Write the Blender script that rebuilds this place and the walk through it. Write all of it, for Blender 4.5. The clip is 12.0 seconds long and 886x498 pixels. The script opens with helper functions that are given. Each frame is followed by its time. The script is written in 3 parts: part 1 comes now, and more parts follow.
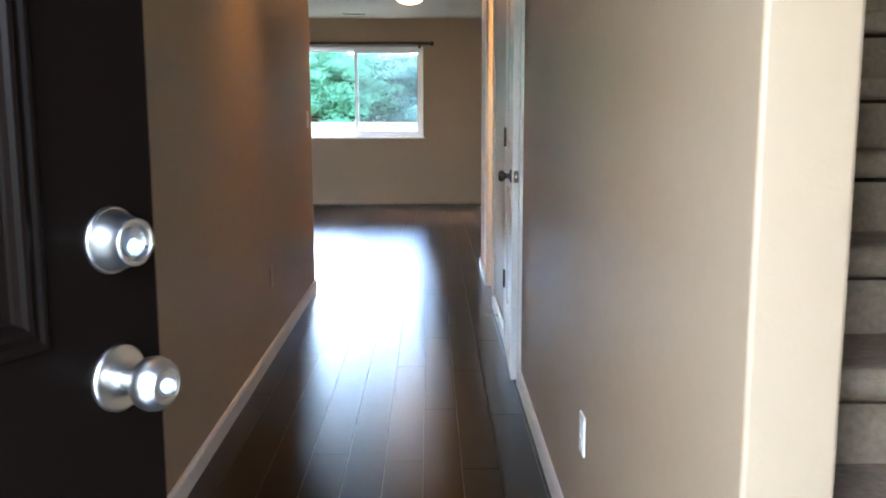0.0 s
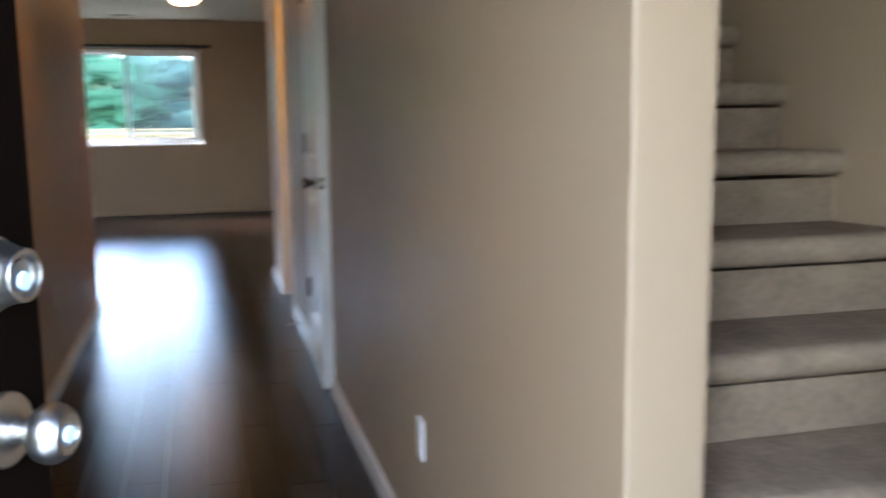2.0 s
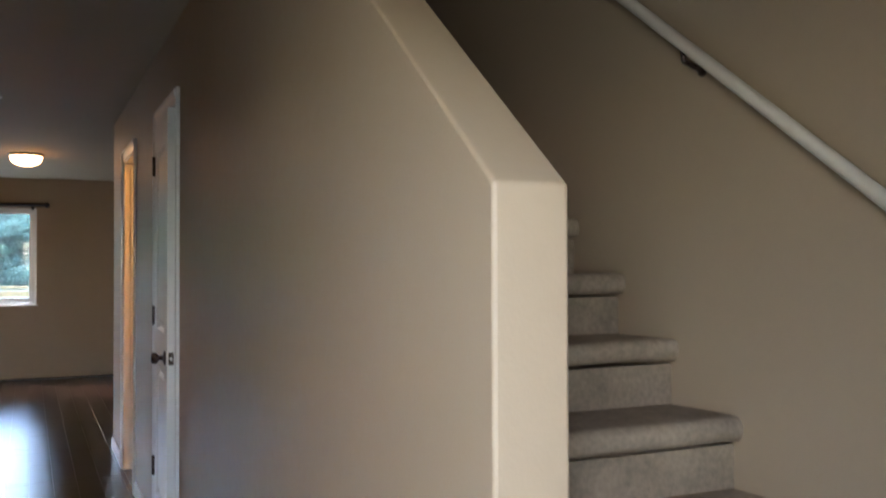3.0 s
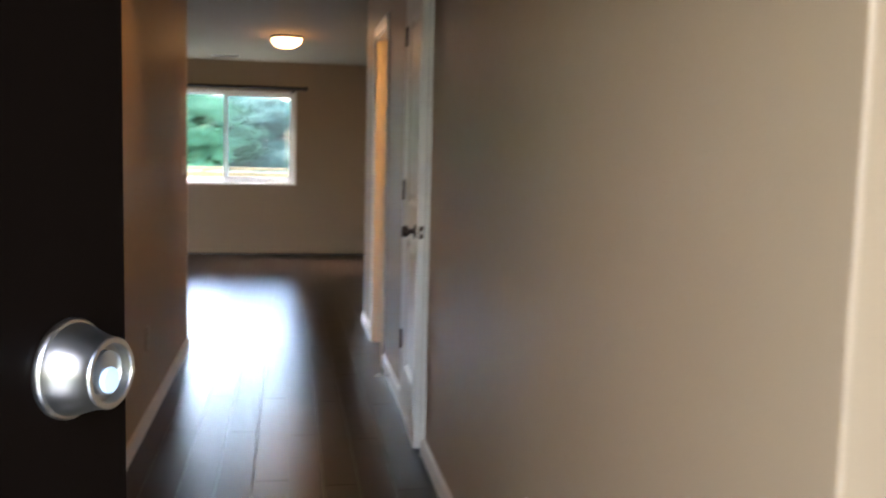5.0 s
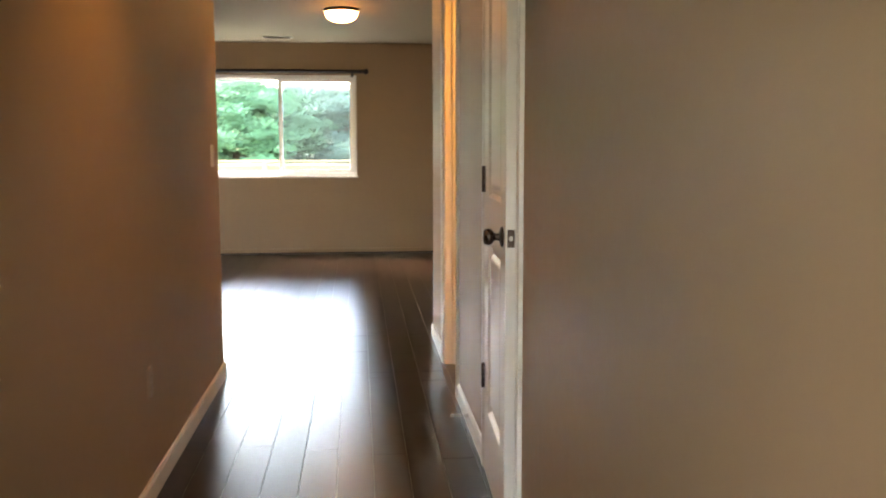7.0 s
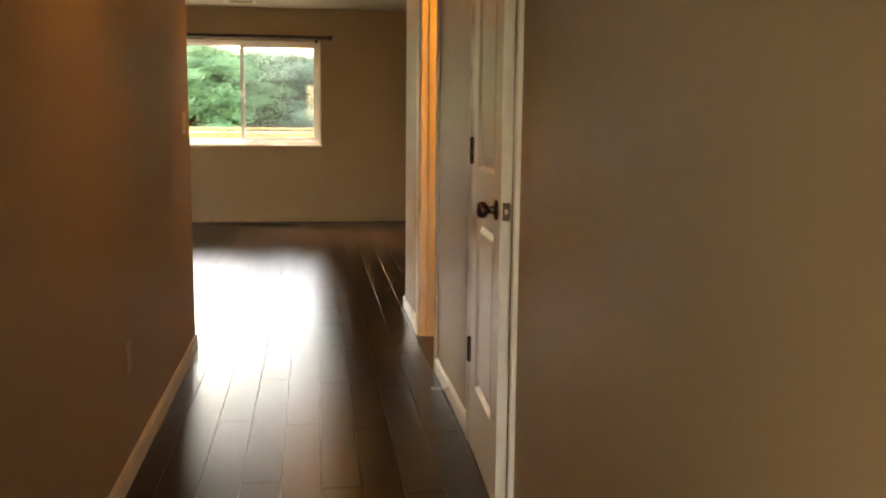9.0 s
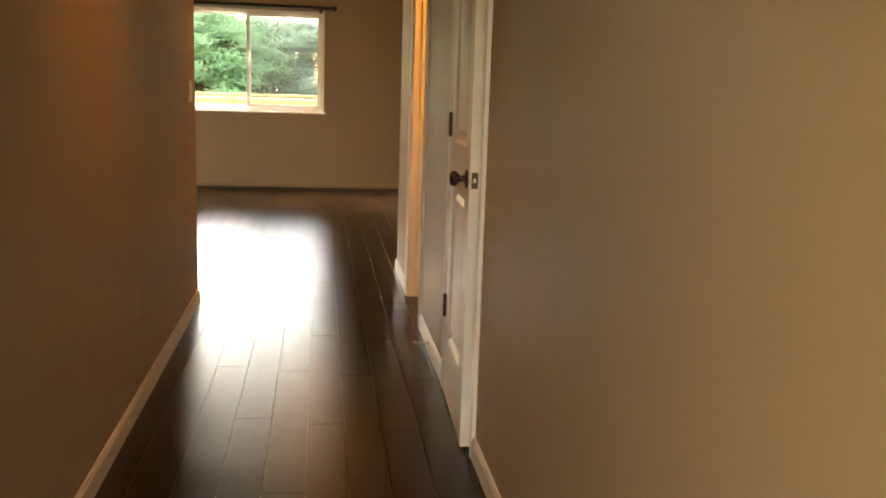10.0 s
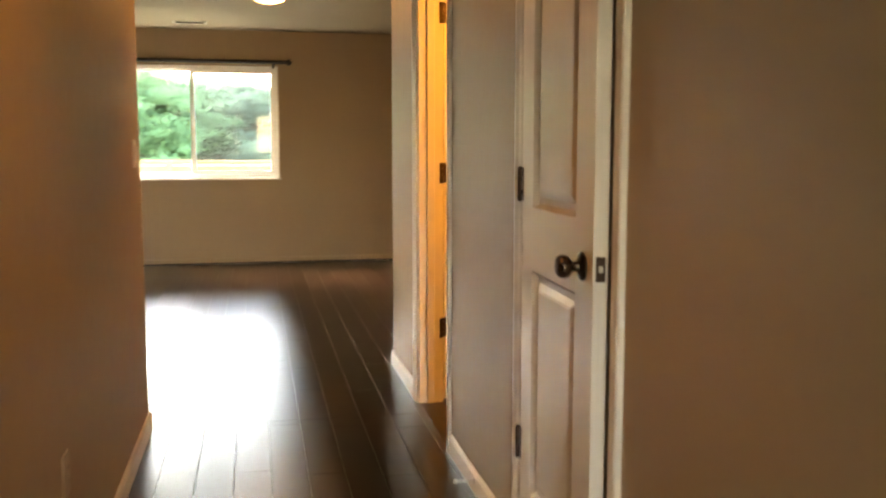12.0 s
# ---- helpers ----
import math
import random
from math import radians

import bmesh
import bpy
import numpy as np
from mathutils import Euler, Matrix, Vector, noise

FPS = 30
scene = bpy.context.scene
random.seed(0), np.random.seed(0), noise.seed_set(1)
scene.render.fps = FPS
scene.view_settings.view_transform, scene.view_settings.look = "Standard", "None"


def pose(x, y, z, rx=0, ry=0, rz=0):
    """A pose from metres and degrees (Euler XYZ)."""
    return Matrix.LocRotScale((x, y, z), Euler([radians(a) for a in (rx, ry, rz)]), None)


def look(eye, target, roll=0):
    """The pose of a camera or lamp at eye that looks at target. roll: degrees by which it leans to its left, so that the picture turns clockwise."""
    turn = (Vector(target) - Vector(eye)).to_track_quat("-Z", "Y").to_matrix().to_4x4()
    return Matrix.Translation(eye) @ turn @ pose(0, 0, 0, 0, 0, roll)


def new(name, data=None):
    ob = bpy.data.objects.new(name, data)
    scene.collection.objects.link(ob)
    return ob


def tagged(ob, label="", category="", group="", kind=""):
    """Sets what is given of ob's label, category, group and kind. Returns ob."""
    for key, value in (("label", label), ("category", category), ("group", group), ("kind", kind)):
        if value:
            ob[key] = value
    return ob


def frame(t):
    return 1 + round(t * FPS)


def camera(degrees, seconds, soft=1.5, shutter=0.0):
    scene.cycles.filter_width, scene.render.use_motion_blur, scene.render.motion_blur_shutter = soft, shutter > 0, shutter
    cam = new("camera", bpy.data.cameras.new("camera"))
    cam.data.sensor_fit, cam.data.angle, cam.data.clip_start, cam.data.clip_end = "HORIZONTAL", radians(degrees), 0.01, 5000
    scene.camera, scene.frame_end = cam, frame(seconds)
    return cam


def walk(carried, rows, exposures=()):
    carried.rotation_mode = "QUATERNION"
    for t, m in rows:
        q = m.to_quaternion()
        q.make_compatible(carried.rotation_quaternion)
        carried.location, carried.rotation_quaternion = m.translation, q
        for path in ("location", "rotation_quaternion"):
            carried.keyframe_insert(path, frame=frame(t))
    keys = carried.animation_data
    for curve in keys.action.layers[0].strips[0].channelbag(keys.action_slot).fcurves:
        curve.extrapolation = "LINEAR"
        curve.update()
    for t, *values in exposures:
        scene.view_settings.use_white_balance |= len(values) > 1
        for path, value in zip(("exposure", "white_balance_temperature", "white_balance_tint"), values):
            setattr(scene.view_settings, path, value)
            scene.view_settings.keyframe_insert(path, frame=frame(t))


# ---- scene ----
cam = camera(52.0, 12.0, soft=1.9, shutter=0.7)
PATH = [
    (0, (-0.416, -1.368, 1.303), (-0.388, 0.609, 1.002), -0.1),
    (0.5, (-0.463, -1.346, 1.291), (-0.435, 0.635, 1.012), -0.2),
    (1, (-0.47, -1.32, 1.284), (-0.461, 0.657, 0.986), -0.2),
    (1.5, (-0.486, -1.268, 1.297), (-0.34, 0.703, 0.987), -1.3),
    (2, (-0.557, -1.325, 1.312), (-0.047, 0.587, 1.017), -0.5),
    (2.5, (-0.607, -1.387, 1.329), (0.183, 0.446, 1.201), 0.6),
    (2.7, (-0.6, -1.377, 1.372), (0.237, 0.439, 1.356), 0.1),
    (4.3, (-0.629, -1.286, 1.455), (0.014, 0.605, 1.563), 0.7),
    (4.5, (-0.617, -1.235, 1.405), (-0.062, 0.686, 1.37), 1.4),
    (4.6, (-0.61, -1.209, 1.382), (-0.099, 0.722, 1.295), 2.0),
    (5, (-0.594, -1.09, 1.321), (-0.258, 0.872, 1.125), 1.4),
    (5.5, (-0.497, -0.881, 1.366), (-0.305, 1.091, 1.096), 0.6),
    (6, (-0.504, -0.577, 1.345), (-0.359, 1.4, 1.08), 1.4),
    (6.5, (-0.517, -0.294, 1.325), (-0.387, 1.688, 1.092), 1.4),
    (7, (-0.493, 0.052, 1.281), (-0.309, 2.031, 1.061), -0.1),
    (7.2, (-0.507, 0.175, 1.276), (-0.26, 2.148, 1.067), 0.9),
    (8.8, (-0.631, 0.19, 1.291), (-0.321, 2.146, 1.018), 0.2),
    (9, (-0.61, 0.123, 1.285), (-0.327, 2.082, 0.999), 0.6),
    (9.5, (-0.559, -0.08, 1.299), (-0.298, 1.875, 0.97), 1.2),
    (10, (-0.551, -0.239, 1.317), (-0.28, 1.711, 0.965), 1.9),
    (10.5, (-0.585, -0.174, 1.302), (-0.308, 1.777, 0.961), 1.6),
    (11, (-0.618, 0.15, 1.28), (-0.345, 2.106, 0.964), 0.8),
    (11.5, (-0.671, 0.572, 1.261), (-0.376, 2.531, 0.987), -0.3),
    (12, (-0.766, 0.983, 1.265), (-0.365, 2.93, 1.046), -0.0),
]
EXPOSURES = [
    (0.0, 5.45, 5500, 15), (1.2, 5.2, 5400, 15), (2.0, 4.85, 5600, 17), (2.7, 4.7, 5800, 18),
    (4.3, 5.05, 5000, 18), (5.0, 4.85, 6200, 19), (5.5, 4.85, 6200, 19), (7.2, 5.4, 7900, 20), (8.8, 4.85, 10600, 22), (10.5, 5.2, 11200, 23), (12.0, 5.5, 9600, 19),
]
walk(cam, [(t, look(eye, target, roll)) for t, eye, target, roll in PATH], EXPOSURES)

# ---- sky, sun and lamps' strength ----
SUN_HEIGHT, SUN_TURN = radians(40), radians(318)
world = bpy.data.worlds.new("overcast_sky")
scene.world = world
world.use_nodes = True
wn = world.node_tree.nodes
sky = wn.new("ShaderNodeTexSky")
sky.sky_type = "NISHITA"
sky.sun_disc = False
sky.sun_elevation, sky.sun_rotation = SUN_HEIGHT, SUN_TURN
sky.dust_density, sky.air_density = 0.9, 1.3
world.node_tree.links.new(sky.outputs[0], wn["Background"].inputs[0])
wn["Background"].inputs[1].default_value = 0.15
sun_data = bpy.data.lights.new("sun", "SUN")
sun_data.energy, sun_data.angle, sun_data.color = 2.3, radians(25), (0.90, 0.95, 1.0)
sun = new("sun", sun_data)
sun.matrix_world = look((0, 0, 30), Vector((0, 0, 30)) - Vector((math.sin(SUN_TURN) * math.cos(SUN_HEIGHT), math.cos(SUN_TURN) * math.cos(SUN_HEIGHT), math.sin(SUN_HEIGHT))))
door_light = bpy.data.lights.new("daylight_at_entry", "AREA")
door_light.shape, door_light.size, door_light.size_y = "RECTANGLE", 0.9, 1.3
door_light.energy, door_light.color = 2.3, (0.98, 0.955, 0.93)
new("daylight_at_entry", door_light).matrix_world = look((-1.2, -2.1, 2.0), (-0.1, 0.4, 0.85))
CAN_WATTS, BATH_WATTS = 1.55, 3.0
WARM, AMBER = (1.0, 0.47, 0.12), (1.0, 0.48, 0.085)


# ---- materials ----
def material(name, base, rough=0.5, metal=0.0, spread=0.08, scale=3.0, fine=60.0, bump=0.1, bump_scale=200.0, stretch=(1, 1, 1), per_object=0.0, coat=0.0, specular=0.5):
    """A surface with tone varied at two scales, a little uneven gloss and fine relief."""
    m = bpy.data.materials.new(name)
    m.use_nodes = True
    nt = m.node_tree
    p = nt.nodes["Principled BSDF"]
    co = nt.nodes.new("ShaderNodeTexCoord")
    mp = nt.nodes.new("ShaderNodeMapping")
    mp.inputs["Scale"].default_value = stretch
    nt.links.new(co.outputs["Object"], mp.inputs["Vector"])
    big, small, rel = [nt.nodes.new("ShaderNodeTexNoise") for _ in range(3)]
    for n, sc, det in ((big, scale, 4), (small, fine, 3), (rel, bump_scale, 3)):
        n.inputs["Scale"].default_value, n.inputs["Detail"].default_value = sc, det
        nt.links.new(mp.outputs[0], n.inputs["Vector"])
    add = nt.nodes.new("ShaderNodeMath")
    add.operation = "ADD"
    nt.links.new(big.outputs[0], add.inputs[0])
    nt.links.new(small.outputs[0], add.inputs[1])
    last = add
    if per_object:
        info = nt.nodes.new("ShaderNodeObjectInfo")
        mul = nt.nodes.new("ShaderNodeMath")
        mul.operation = "MULTIPLY_ADD"
        mul.inputs[1].default_value = per_object
        nt.links.new(info.outputs["Random"], mul.inputs[0])
        nt.links.new(add.outputs[0], mul.inputs[2])
        last = mul
    ramp = nt.nodes.new("ShaderNodeMapRange")
    ramp.inputs["From Min"].default_value, ramp.inputs["From Max"].default_value = 0.6, 1.4 + per_object
    ramp.inputs["To Min"].default_value, ramp.inputs["To Max"].default_value = 1 - spread, 1 + spread
    nt.links.new(last.outputs[0], ramp.inputs["Value"])
    tint = nt.nodes.new("ShaderNodeMix")
    tint.data_type, tint.blend_type = "RGBA", "MULTIPLY"
    tint.inputs["Factor"].default_value = 1.0
    tint.inputs["A"].default_value = (*base, 1)
    nt.links.new(ramp.outputs[0], tint.inputs["B"])
    nt.links.new(tint.outputs["Result"], p.inputs["Base Color"])
    rr = nt.nodes.new("ShaderNodeMapRange")
    rr.inputs["To Min"].default_value, rr.inputs["To Max"].default_value = rough * 0.85, min(1, rough * 1.15)
    nt.links.new(small.outputs[0], rr.inputs["Value"])
    nt.links.new(rr.outputs[0], p.inputs["Roughness"])
    p.inputs["Metallic"].default_value = metal
    p.inputs["Specular IOR Level"].default_value = specular
    p.inputs["Coat Weight"].default_value = coat
    p.inputs["Coat Roughness"].default_value = 0.2
    if bump:
        bn = nt.nodes.new("ShaderNodeBump")
        bn.inputs["Strength"].default_value, bn.inputs["Distance"].default_value = bump, 0.004
        nt.links.new(rel.outputs[0], bn.inputs["Height"])
        nt.links.new(bn.outputs[0], p.inputs["Normal"])
    return m


def glow(name, colour, strength):
    m = bpy.data.materials.new(name)
    m.use_nodes = True
    p = m.node_tree.nodes["Principled BSDF"]
    p.inputs["Base Color"].default_value = (0.8, 0.78, 0.72, 1)
    p.inputs["Emission Color"].default_value = (*colour, 1)
    p.inputs["Emission Strength"].default_value = strength
    return m


PAINT = material("wall_paint", (0.32, 0.225, 0.134), 0.5, spread=0.03, scale=1.2, fine=25, bump=0.12, bump_scale=130)
CEIL = material("ceiling_paint", (0.34, 0.275, 0.19), 0.8, spread=0.03, bump=0.5, bump_scale=70)
RAIL = material("rail_paint", (0.52, 0.44, 0.33), 0.4, spread=0.04, bump=0.05, bump_scale=60)
TRIM = material("trim_paint", (0.62, 0.58, 0.51), 0.32, spread=0.03, bump=0.05, bump_scale=60)
DOORWHITE = material("door_paint", (0.60, 0.56, 0.49), 0.38, spread=0.04, fine=120, bump=0.12, bump_scale=90, stretch=(1, 1, 0.06))
DOORBROWN = material("entry_door_paint", (0.0030, 0.0017, 0.0012), 0.34, spread=0.12, bump=0.03, bump_scale=80, specular=0.02)
PLANK = material("plank_laminate", (0.0085, 0.0038, 0.0022), 0.22, spread=0.65, scale=5, fine=45, bump=0.07, bump_scale=34, stretch=(6, 0.5, 1), per_object=0.9, specular=0.42)


def lacquer(m, rough, ior):
    """Turns a surface into plain wood under a satin lacquer whose gloss follows Fresnel."""
    nt = m.node_tree
    p = nt.nodes["Principled BSDF"]
    body, shine, rim, mix = [nt.nodes.new(k) for k in ("ShaderNodeBsdfDiffuse", "ShaderNodeBsdfGlossy", "ShaderNodeFresnel", "ShaderNodeMixShader")]
    shine.distribution = "BECKMANN"
    shine.inputs["Roughness"].default_value, rim.inputs["IOR"].default_value = rough, ior
    nt.links.new(p.inputs["Base Color"].links[0].from_socket, body.inputs["Color"])
    for node in (body, shine, rim):
        nt.links.new(p.inputs["Normal"].links[0].from_socket, node.inputs["Normal"])
    for a, b in ((rim, 0), (body, 1), (shine, 2)):
        nt.links.new(a.outputs[0], mix.inputs[b])
    nt.links.new(mix.outputs[0], nt.nodes["Material Output"].inputs["Surface"])
    nt.nodes.remove(p)


lacquer(PLANK, 0.29, 1.44)
CARPET = material("carpet", (0.255, 0.192, 0.126), 0.95, spread=0.30, scale=11, fine=70, bump=0.7, bump_scale=260, specular=0.1)
NICKEL = material("satin_nickel", (0.48, 0.445, 0.40), 0.3, 1.0, spread=0.04, bump=0.02)
STEEL = material("key_cylinder", (0.55, 0.58, 0.62), 0.35, 1.0, spread=0.05, bump=0.02)
BRONZE = material("dark_bronze", (0.06, 0.042, 0.032), 0.28, 0.9, spread=0.15, bump=0.04)
BLACK = material("rod_black", (0.007, 0.005, 0.005), 0.55, 0.0, bump=0.03)
PLATE = material("plate_plastic", (0.74, 0.72, 0.66), 0.3, spread=0.02, bump=0.0)
DISC = material("pale_blue_plastic", (0.46, 0.56, 0.66), 0.35, spread=0.05, bump=0.0)
TAN_PLATE = material("tan_plastic", (0.33, 0.255, 0.18), 0.35, spread=0.03, bump=0.0)
SLOT = material("dark_slot", (0.02, 0.02, 0.02), 0.6, bump=0.0)
VINYL = material("window_vinyl", (0.82, 0.83, 0.82), 0.35, spread=0.02, bump=0.02)
# fence boards whiter than their rails: outdoor glare put into the colour
FENCE_GLARE = material("fence_board", (0.58, 0.54, 0.46), 0.8, spread=0.12, bump=0.4, stretch=(1, 1, 0.1), per_object=0.4)
FENCE = material("fence_wood", (0.38, 0.25, 0.11), 0.8, spread=0.2, bump=0.4, stretch=(1, 1, 0.1), per_object=0.5)
BARK = material("bark", (0.11, 0.085, 0.06), 0.9, spread=0.3, bump=0.8, bump_scale=30)
LEAF = material("leaves", (0.052, 0.135, 0.062), 0.85, spread=0.3, specular=0.15, scale=0.6, fine=5, bump=0.0)
# for farther trees: haze mixed into the leaf colour as paler, bluer green
LEAF_FAR = material("leaves_hazed", (0.066, 0.135, 0.092), 0.85, spread=0.3, specular=0.15, scale=0.5, fine=4, bump=0.0)
GRASS = material("grass", (0.07, 0.10, 0.035), 0.9, spread=0.35, scale=0.4, fine=6, bump=0.6, bump_scale=40)
CONCRETE = material("concrete", (0.36, 0.35, 0.33), 0.85, spread=0.15, bump=0.4)
BASE_SHADE = material("foot_shade", (0.02, 0.009, 0.005), 0.5, spread=0.3, bump=0.1)
RUBBER = material("white_rubber", (0.6, 0.58, 0.54), 0.7, bump=0.0)

GLASS = bpy.data.materials.new("pane_glass")
GLASS.use_nodes = True
GLASS.node_tree.nodes["Principled BSDF"].inputs["Transmission Weight"].default_value = 1.0
GLASS.node_tree.nodes["Principled BSDF"].inputs["Roughness"].default_value = 0.0
GLASS.node_tree.nodes["Principled BSDF"].inputs["IOR"].default_value = 1.25

SCREEN = bpy.data.materials.new("insect_screen")
SCREEN.use_nodes = True
_n = SCREEN.node_tree
_mix, _clear, _mesh = [_n.nodes.new(k) for k in ("ShaderNodeMixShader", "ShaderNodeBsdfTransparent", "ShaderNodeBsdfTranslucent")]
_clear.inputs["Color"].default_value = (0.80, 0.82, 0.83, 1)
_mesh.inputs["Color"].default_value = (0.45, 0.48, 0.5, 1)
_mix.inputs[0].default_value = 0.006
_n.links.new(_clear.outputs[0], _mix.inputs[1])
_n.links.new(_mesh.outputs[0], _mix.inputs[2])
_n.links.new(_mix.outputs[0], _n.nodes["Material Output"].inputs["Surface"])

DOME_GLOW = glow("lamp_glass", (1.0, 0.50, 0.16), 0.9)
CAN_GLOW = glow("can_lens", (1.0, 0.74, 0.46), 0.13)


# ---- mesh helpers ----
def finish(name, bm, mat, parent=None, label="", smooth=False):
    me = bpy.data.meshes.new(name)
    bm.normal_update()
    bm.to_mesh(me)
    bm.free()
    if smooth:
        me.shade_smooth()
        me.set_sharp_from_angle(angle=radians(38))
    me.materials.append(mat)
    ob = new(name, me)
    if parent is not None:
        ob.parent = parent
    if label:
        ob["label"] = label
    return ob


def part(name, bm, mat, parent, label="", smooth=False):
    return finish(name, bm, mat, parent, label, smooth)


def thing(name, m, label, category, group="", kind=""):
    ob = new(name)
    ob.empty_display_size = 0.1
    ob.matrix_world = m
    return tagged(ob, label, category, group, kind)


def add_box(bm, x0, x1, y0, y1, z0, z1):
    made = bmesh.ops.create_cube(bm, size=1.0)
    bmesh.ops.transform(bm, matrix=Matrix.LocRotScale(((x0 + x1) / 2, (y0 + y1) / 2, (z0 + z1) / 2), None, (abs(x1 - x0), abs(y1 - y0), abs(z1 - z0))), verts=made["verts"])
    return made["verts"]


def boxes(*rows, bevel=0.0, segments=1):
    bm = bmesh.new()
    for r in rows:
        add_box(bm, *r)
    if bevel:
        bmesh.ops.bevel(bm, geom=list(bm.edges), offset=bevel, segments=segments, affect="EDGES", profile=0.5)
    return bm


def prism(points, lo, hi, axis="x"):
    """A prism over a polygon: along x over (y, z), along y over (x, z)."""
    bm = bmesh.new()
    place = (lambda d, p: (d, p[0], p[1])) if axis == "x" else ((lambda d, p: (p[0], d, p[1])) if axis == "y" else (lambda d, p: (p[0], p[1], d)))
    a = [bm.verts.new(place(lo, p)) for p in points]
    b = [bm.verts.new(place(hi, p)) for p in points]
    bm.faces.new(a)
    bm.faces.new(list(reversed(b)))
    for i in range(len(points)):
        j = (i + 1) % len(points)
        bm.faces.new((a[j], a[i], b[i], b[j]))
    bmesh.ops.recalc_face_normals(bm, faces=list(bm.faces))
    return bm


def lathe(profile, steps=32, m=None):
    """A turned body round z from (radius, height) rows."""
    bm = bmesh.new()
    rings = []
    for r, h in profile:
        if r < 1e-5:
            rings.append([bm.verts.new((0, 0, h))])
        else:
            rings.append([bm.verts.new((r * math.cos(2 * math.pi * i / steps), r * math.sin(2 * math.pi * i / steps), h)) for i in range(steps)])
    for a, b in zip(rings, rings[1:]):
        for i in range(steps):
            j = (i + 1) % steps
            if len(a) == 1 and len(b) > 1:
                bm.faces.new((a[0], b[i], b[j]))
            elif len(b) == 1 and len(a) > 1:
                bm.faces.new((a[i], a[j], b[0]))
            elif len(a) > 1:
                bm.faces.new((a[i], a[j], b[j], b[i]))
    bmesh.ops.recalc_face_normals(bm, faces=list(bm.faces))
    if m is not None:
        bmesh.ops.transform(bm, matrix=m, verts=list(bm.verts))
    return bm


def tube(a, b, r, steps=12, r2=None):
    a, b = Vector(a), Vector(b)
    d = b - a
    m = Matrix.Translation(a) @ d.to_track_quat("Z", "Y").to_matrix().to_4x4()
    return lathe([(0, 0), (r, 0), (r2 or r, d.length), (0, d.length)], steps, m)


def structure(name, bm, mat, label, category="wall"):
    return tagged(finish(name, bm, mat), label, category, kind="structure")


# ---- plan ----
CEILING = 2.535
LEFT, RIGHT = -1.262, 0.012
FRONT = -1.19
HALL_END_L, HALL_END_R = 5.185, 6.215
FAR = 11.213
LIV_L, LIV_R = -3.9, 1.5
STAIR_R = 0.975
POST_Y, POST_Z, PITCH = -0.216, 1.532, 0.785
WIN_X0, WIN_X1, WIN_Z0, WIN_Z1 = -2.33, -0.503, 0.944, 2.162
CLOSET_Y0, CLOSET_Y1 = 2.880, 3.545
BATH_Y0, BATH_Y1 = 4.645, 5.369
HEAD = 2.155
DOOR_X0, DOOR_X1 = -1.18, -0.25

# ---- walls, ceilings ----
structure("wall_left", boxes((LEFT - 0.12, LEFT, FRONT, HALL_END_L, 0, CEILING)), PAINT, "smooth greige painted hallway wall")
knee = prism([(POST_Y, 0), (POST_Y, POST_Z), (POST_Y + (2.85 - POST_Z) / PITCH, 2.85), (POST_Y + (2.85 - POST_Z) / PITCH, 5.0), (2.70, 5.0), (2.70, 0)], RIGHT, RIGHT + 0.128)
bmesh.ops.bevel(knee, geom=[e for e in knee.edges if min(v.co.y for v in e.verts) < 1.2 and max(v.co.z for v in e.verts) < 2.9 and max(v.co.z for v in e.verts) > 0.1], offset=0.007, segments=3, affect="EDGES", profile=0.5)
for v in knee.verts:
    v.co.x -= 0.012 * (2.70 - v.co.y) / (2.70 - POST_Y)
structure("wall_stair", knee, PAINT, "greige painted wall with sloped top beside carpeted stairs")
structure("wall_right", boxes(
    (RIGHT, RIGHT + 0.12, 2.70, CLOSET_Y0, 0, CEILING), (RIGHT, RIGHT + 0.12, CLOSET_Y0, CLOSET_Y1, HEAD, CEILING),
    (RIGHT, RIGHT + 0.12, CLOSET_Y1, BATH_Y0, 0, CEILING), (RIGHT, RIGHT + 0.12, BATH_Y0, BATH_Y1, HEAD, CEILING),
    (RIGHT, RIGHT + 0.12, BATH_Y1, HALL_END_R, 0, CEILING)), PAINT, "greige painted hallway wall with two doorways")
structure("wall_front", boxes(
    (LEFT - 0.12, DOOR_X0 - 0.03, FRONT - 0.16, FRONT, 0, 5.0), (DOOR_X0 - 0.03, DOOR_X1 + 0.03, FRONT - 0.16, FRONT, 2.09, 5.0),
    (DOOR_X1 + 0.03, STAIR_R + 0.12, FRONT - 0.16, FRONT, 0, 5.0)), PAINT, "painted front wall round the entry door")
structure("wall_stair_outer", boxes((STAIR_R, STAIR_R + 0.12, FRONT, 3.75, 0, 5.0)), PAINT, "greige painted wall beside the carpeted stairs")
structure("wall_stair_back", boxes((RIGHT + 0.122, STAIR_R, 3.38, 3.5, 2.3, 5.0)), PAINT, "painted wall at the head of the stairs")
structure("wall_stair_upper", boxes((RIGHT, RIGHT + 0.12, FRONT, POST_Y + (2.85 - POST_Z) / PITCH, 2.85, 5.0), (RIGHT, RIGHT + 0.122, 2.70, 3.5, CEILING, 5.0)), PAINT, "painted upper wall above the hall ceiling")
structure("wall_living_near", boxes((LIV_L, LEFT - 0.12, HALL_END_L - 0.12, HALL_END_L, 0, CEILING)), PAINT, "greige painted living room wall")
# gap in the unseen side wall, added to brighten the far wall
FILL_Y0, FILL_Y1, FILL_Z1 = 9.0, 9.65, 2.1
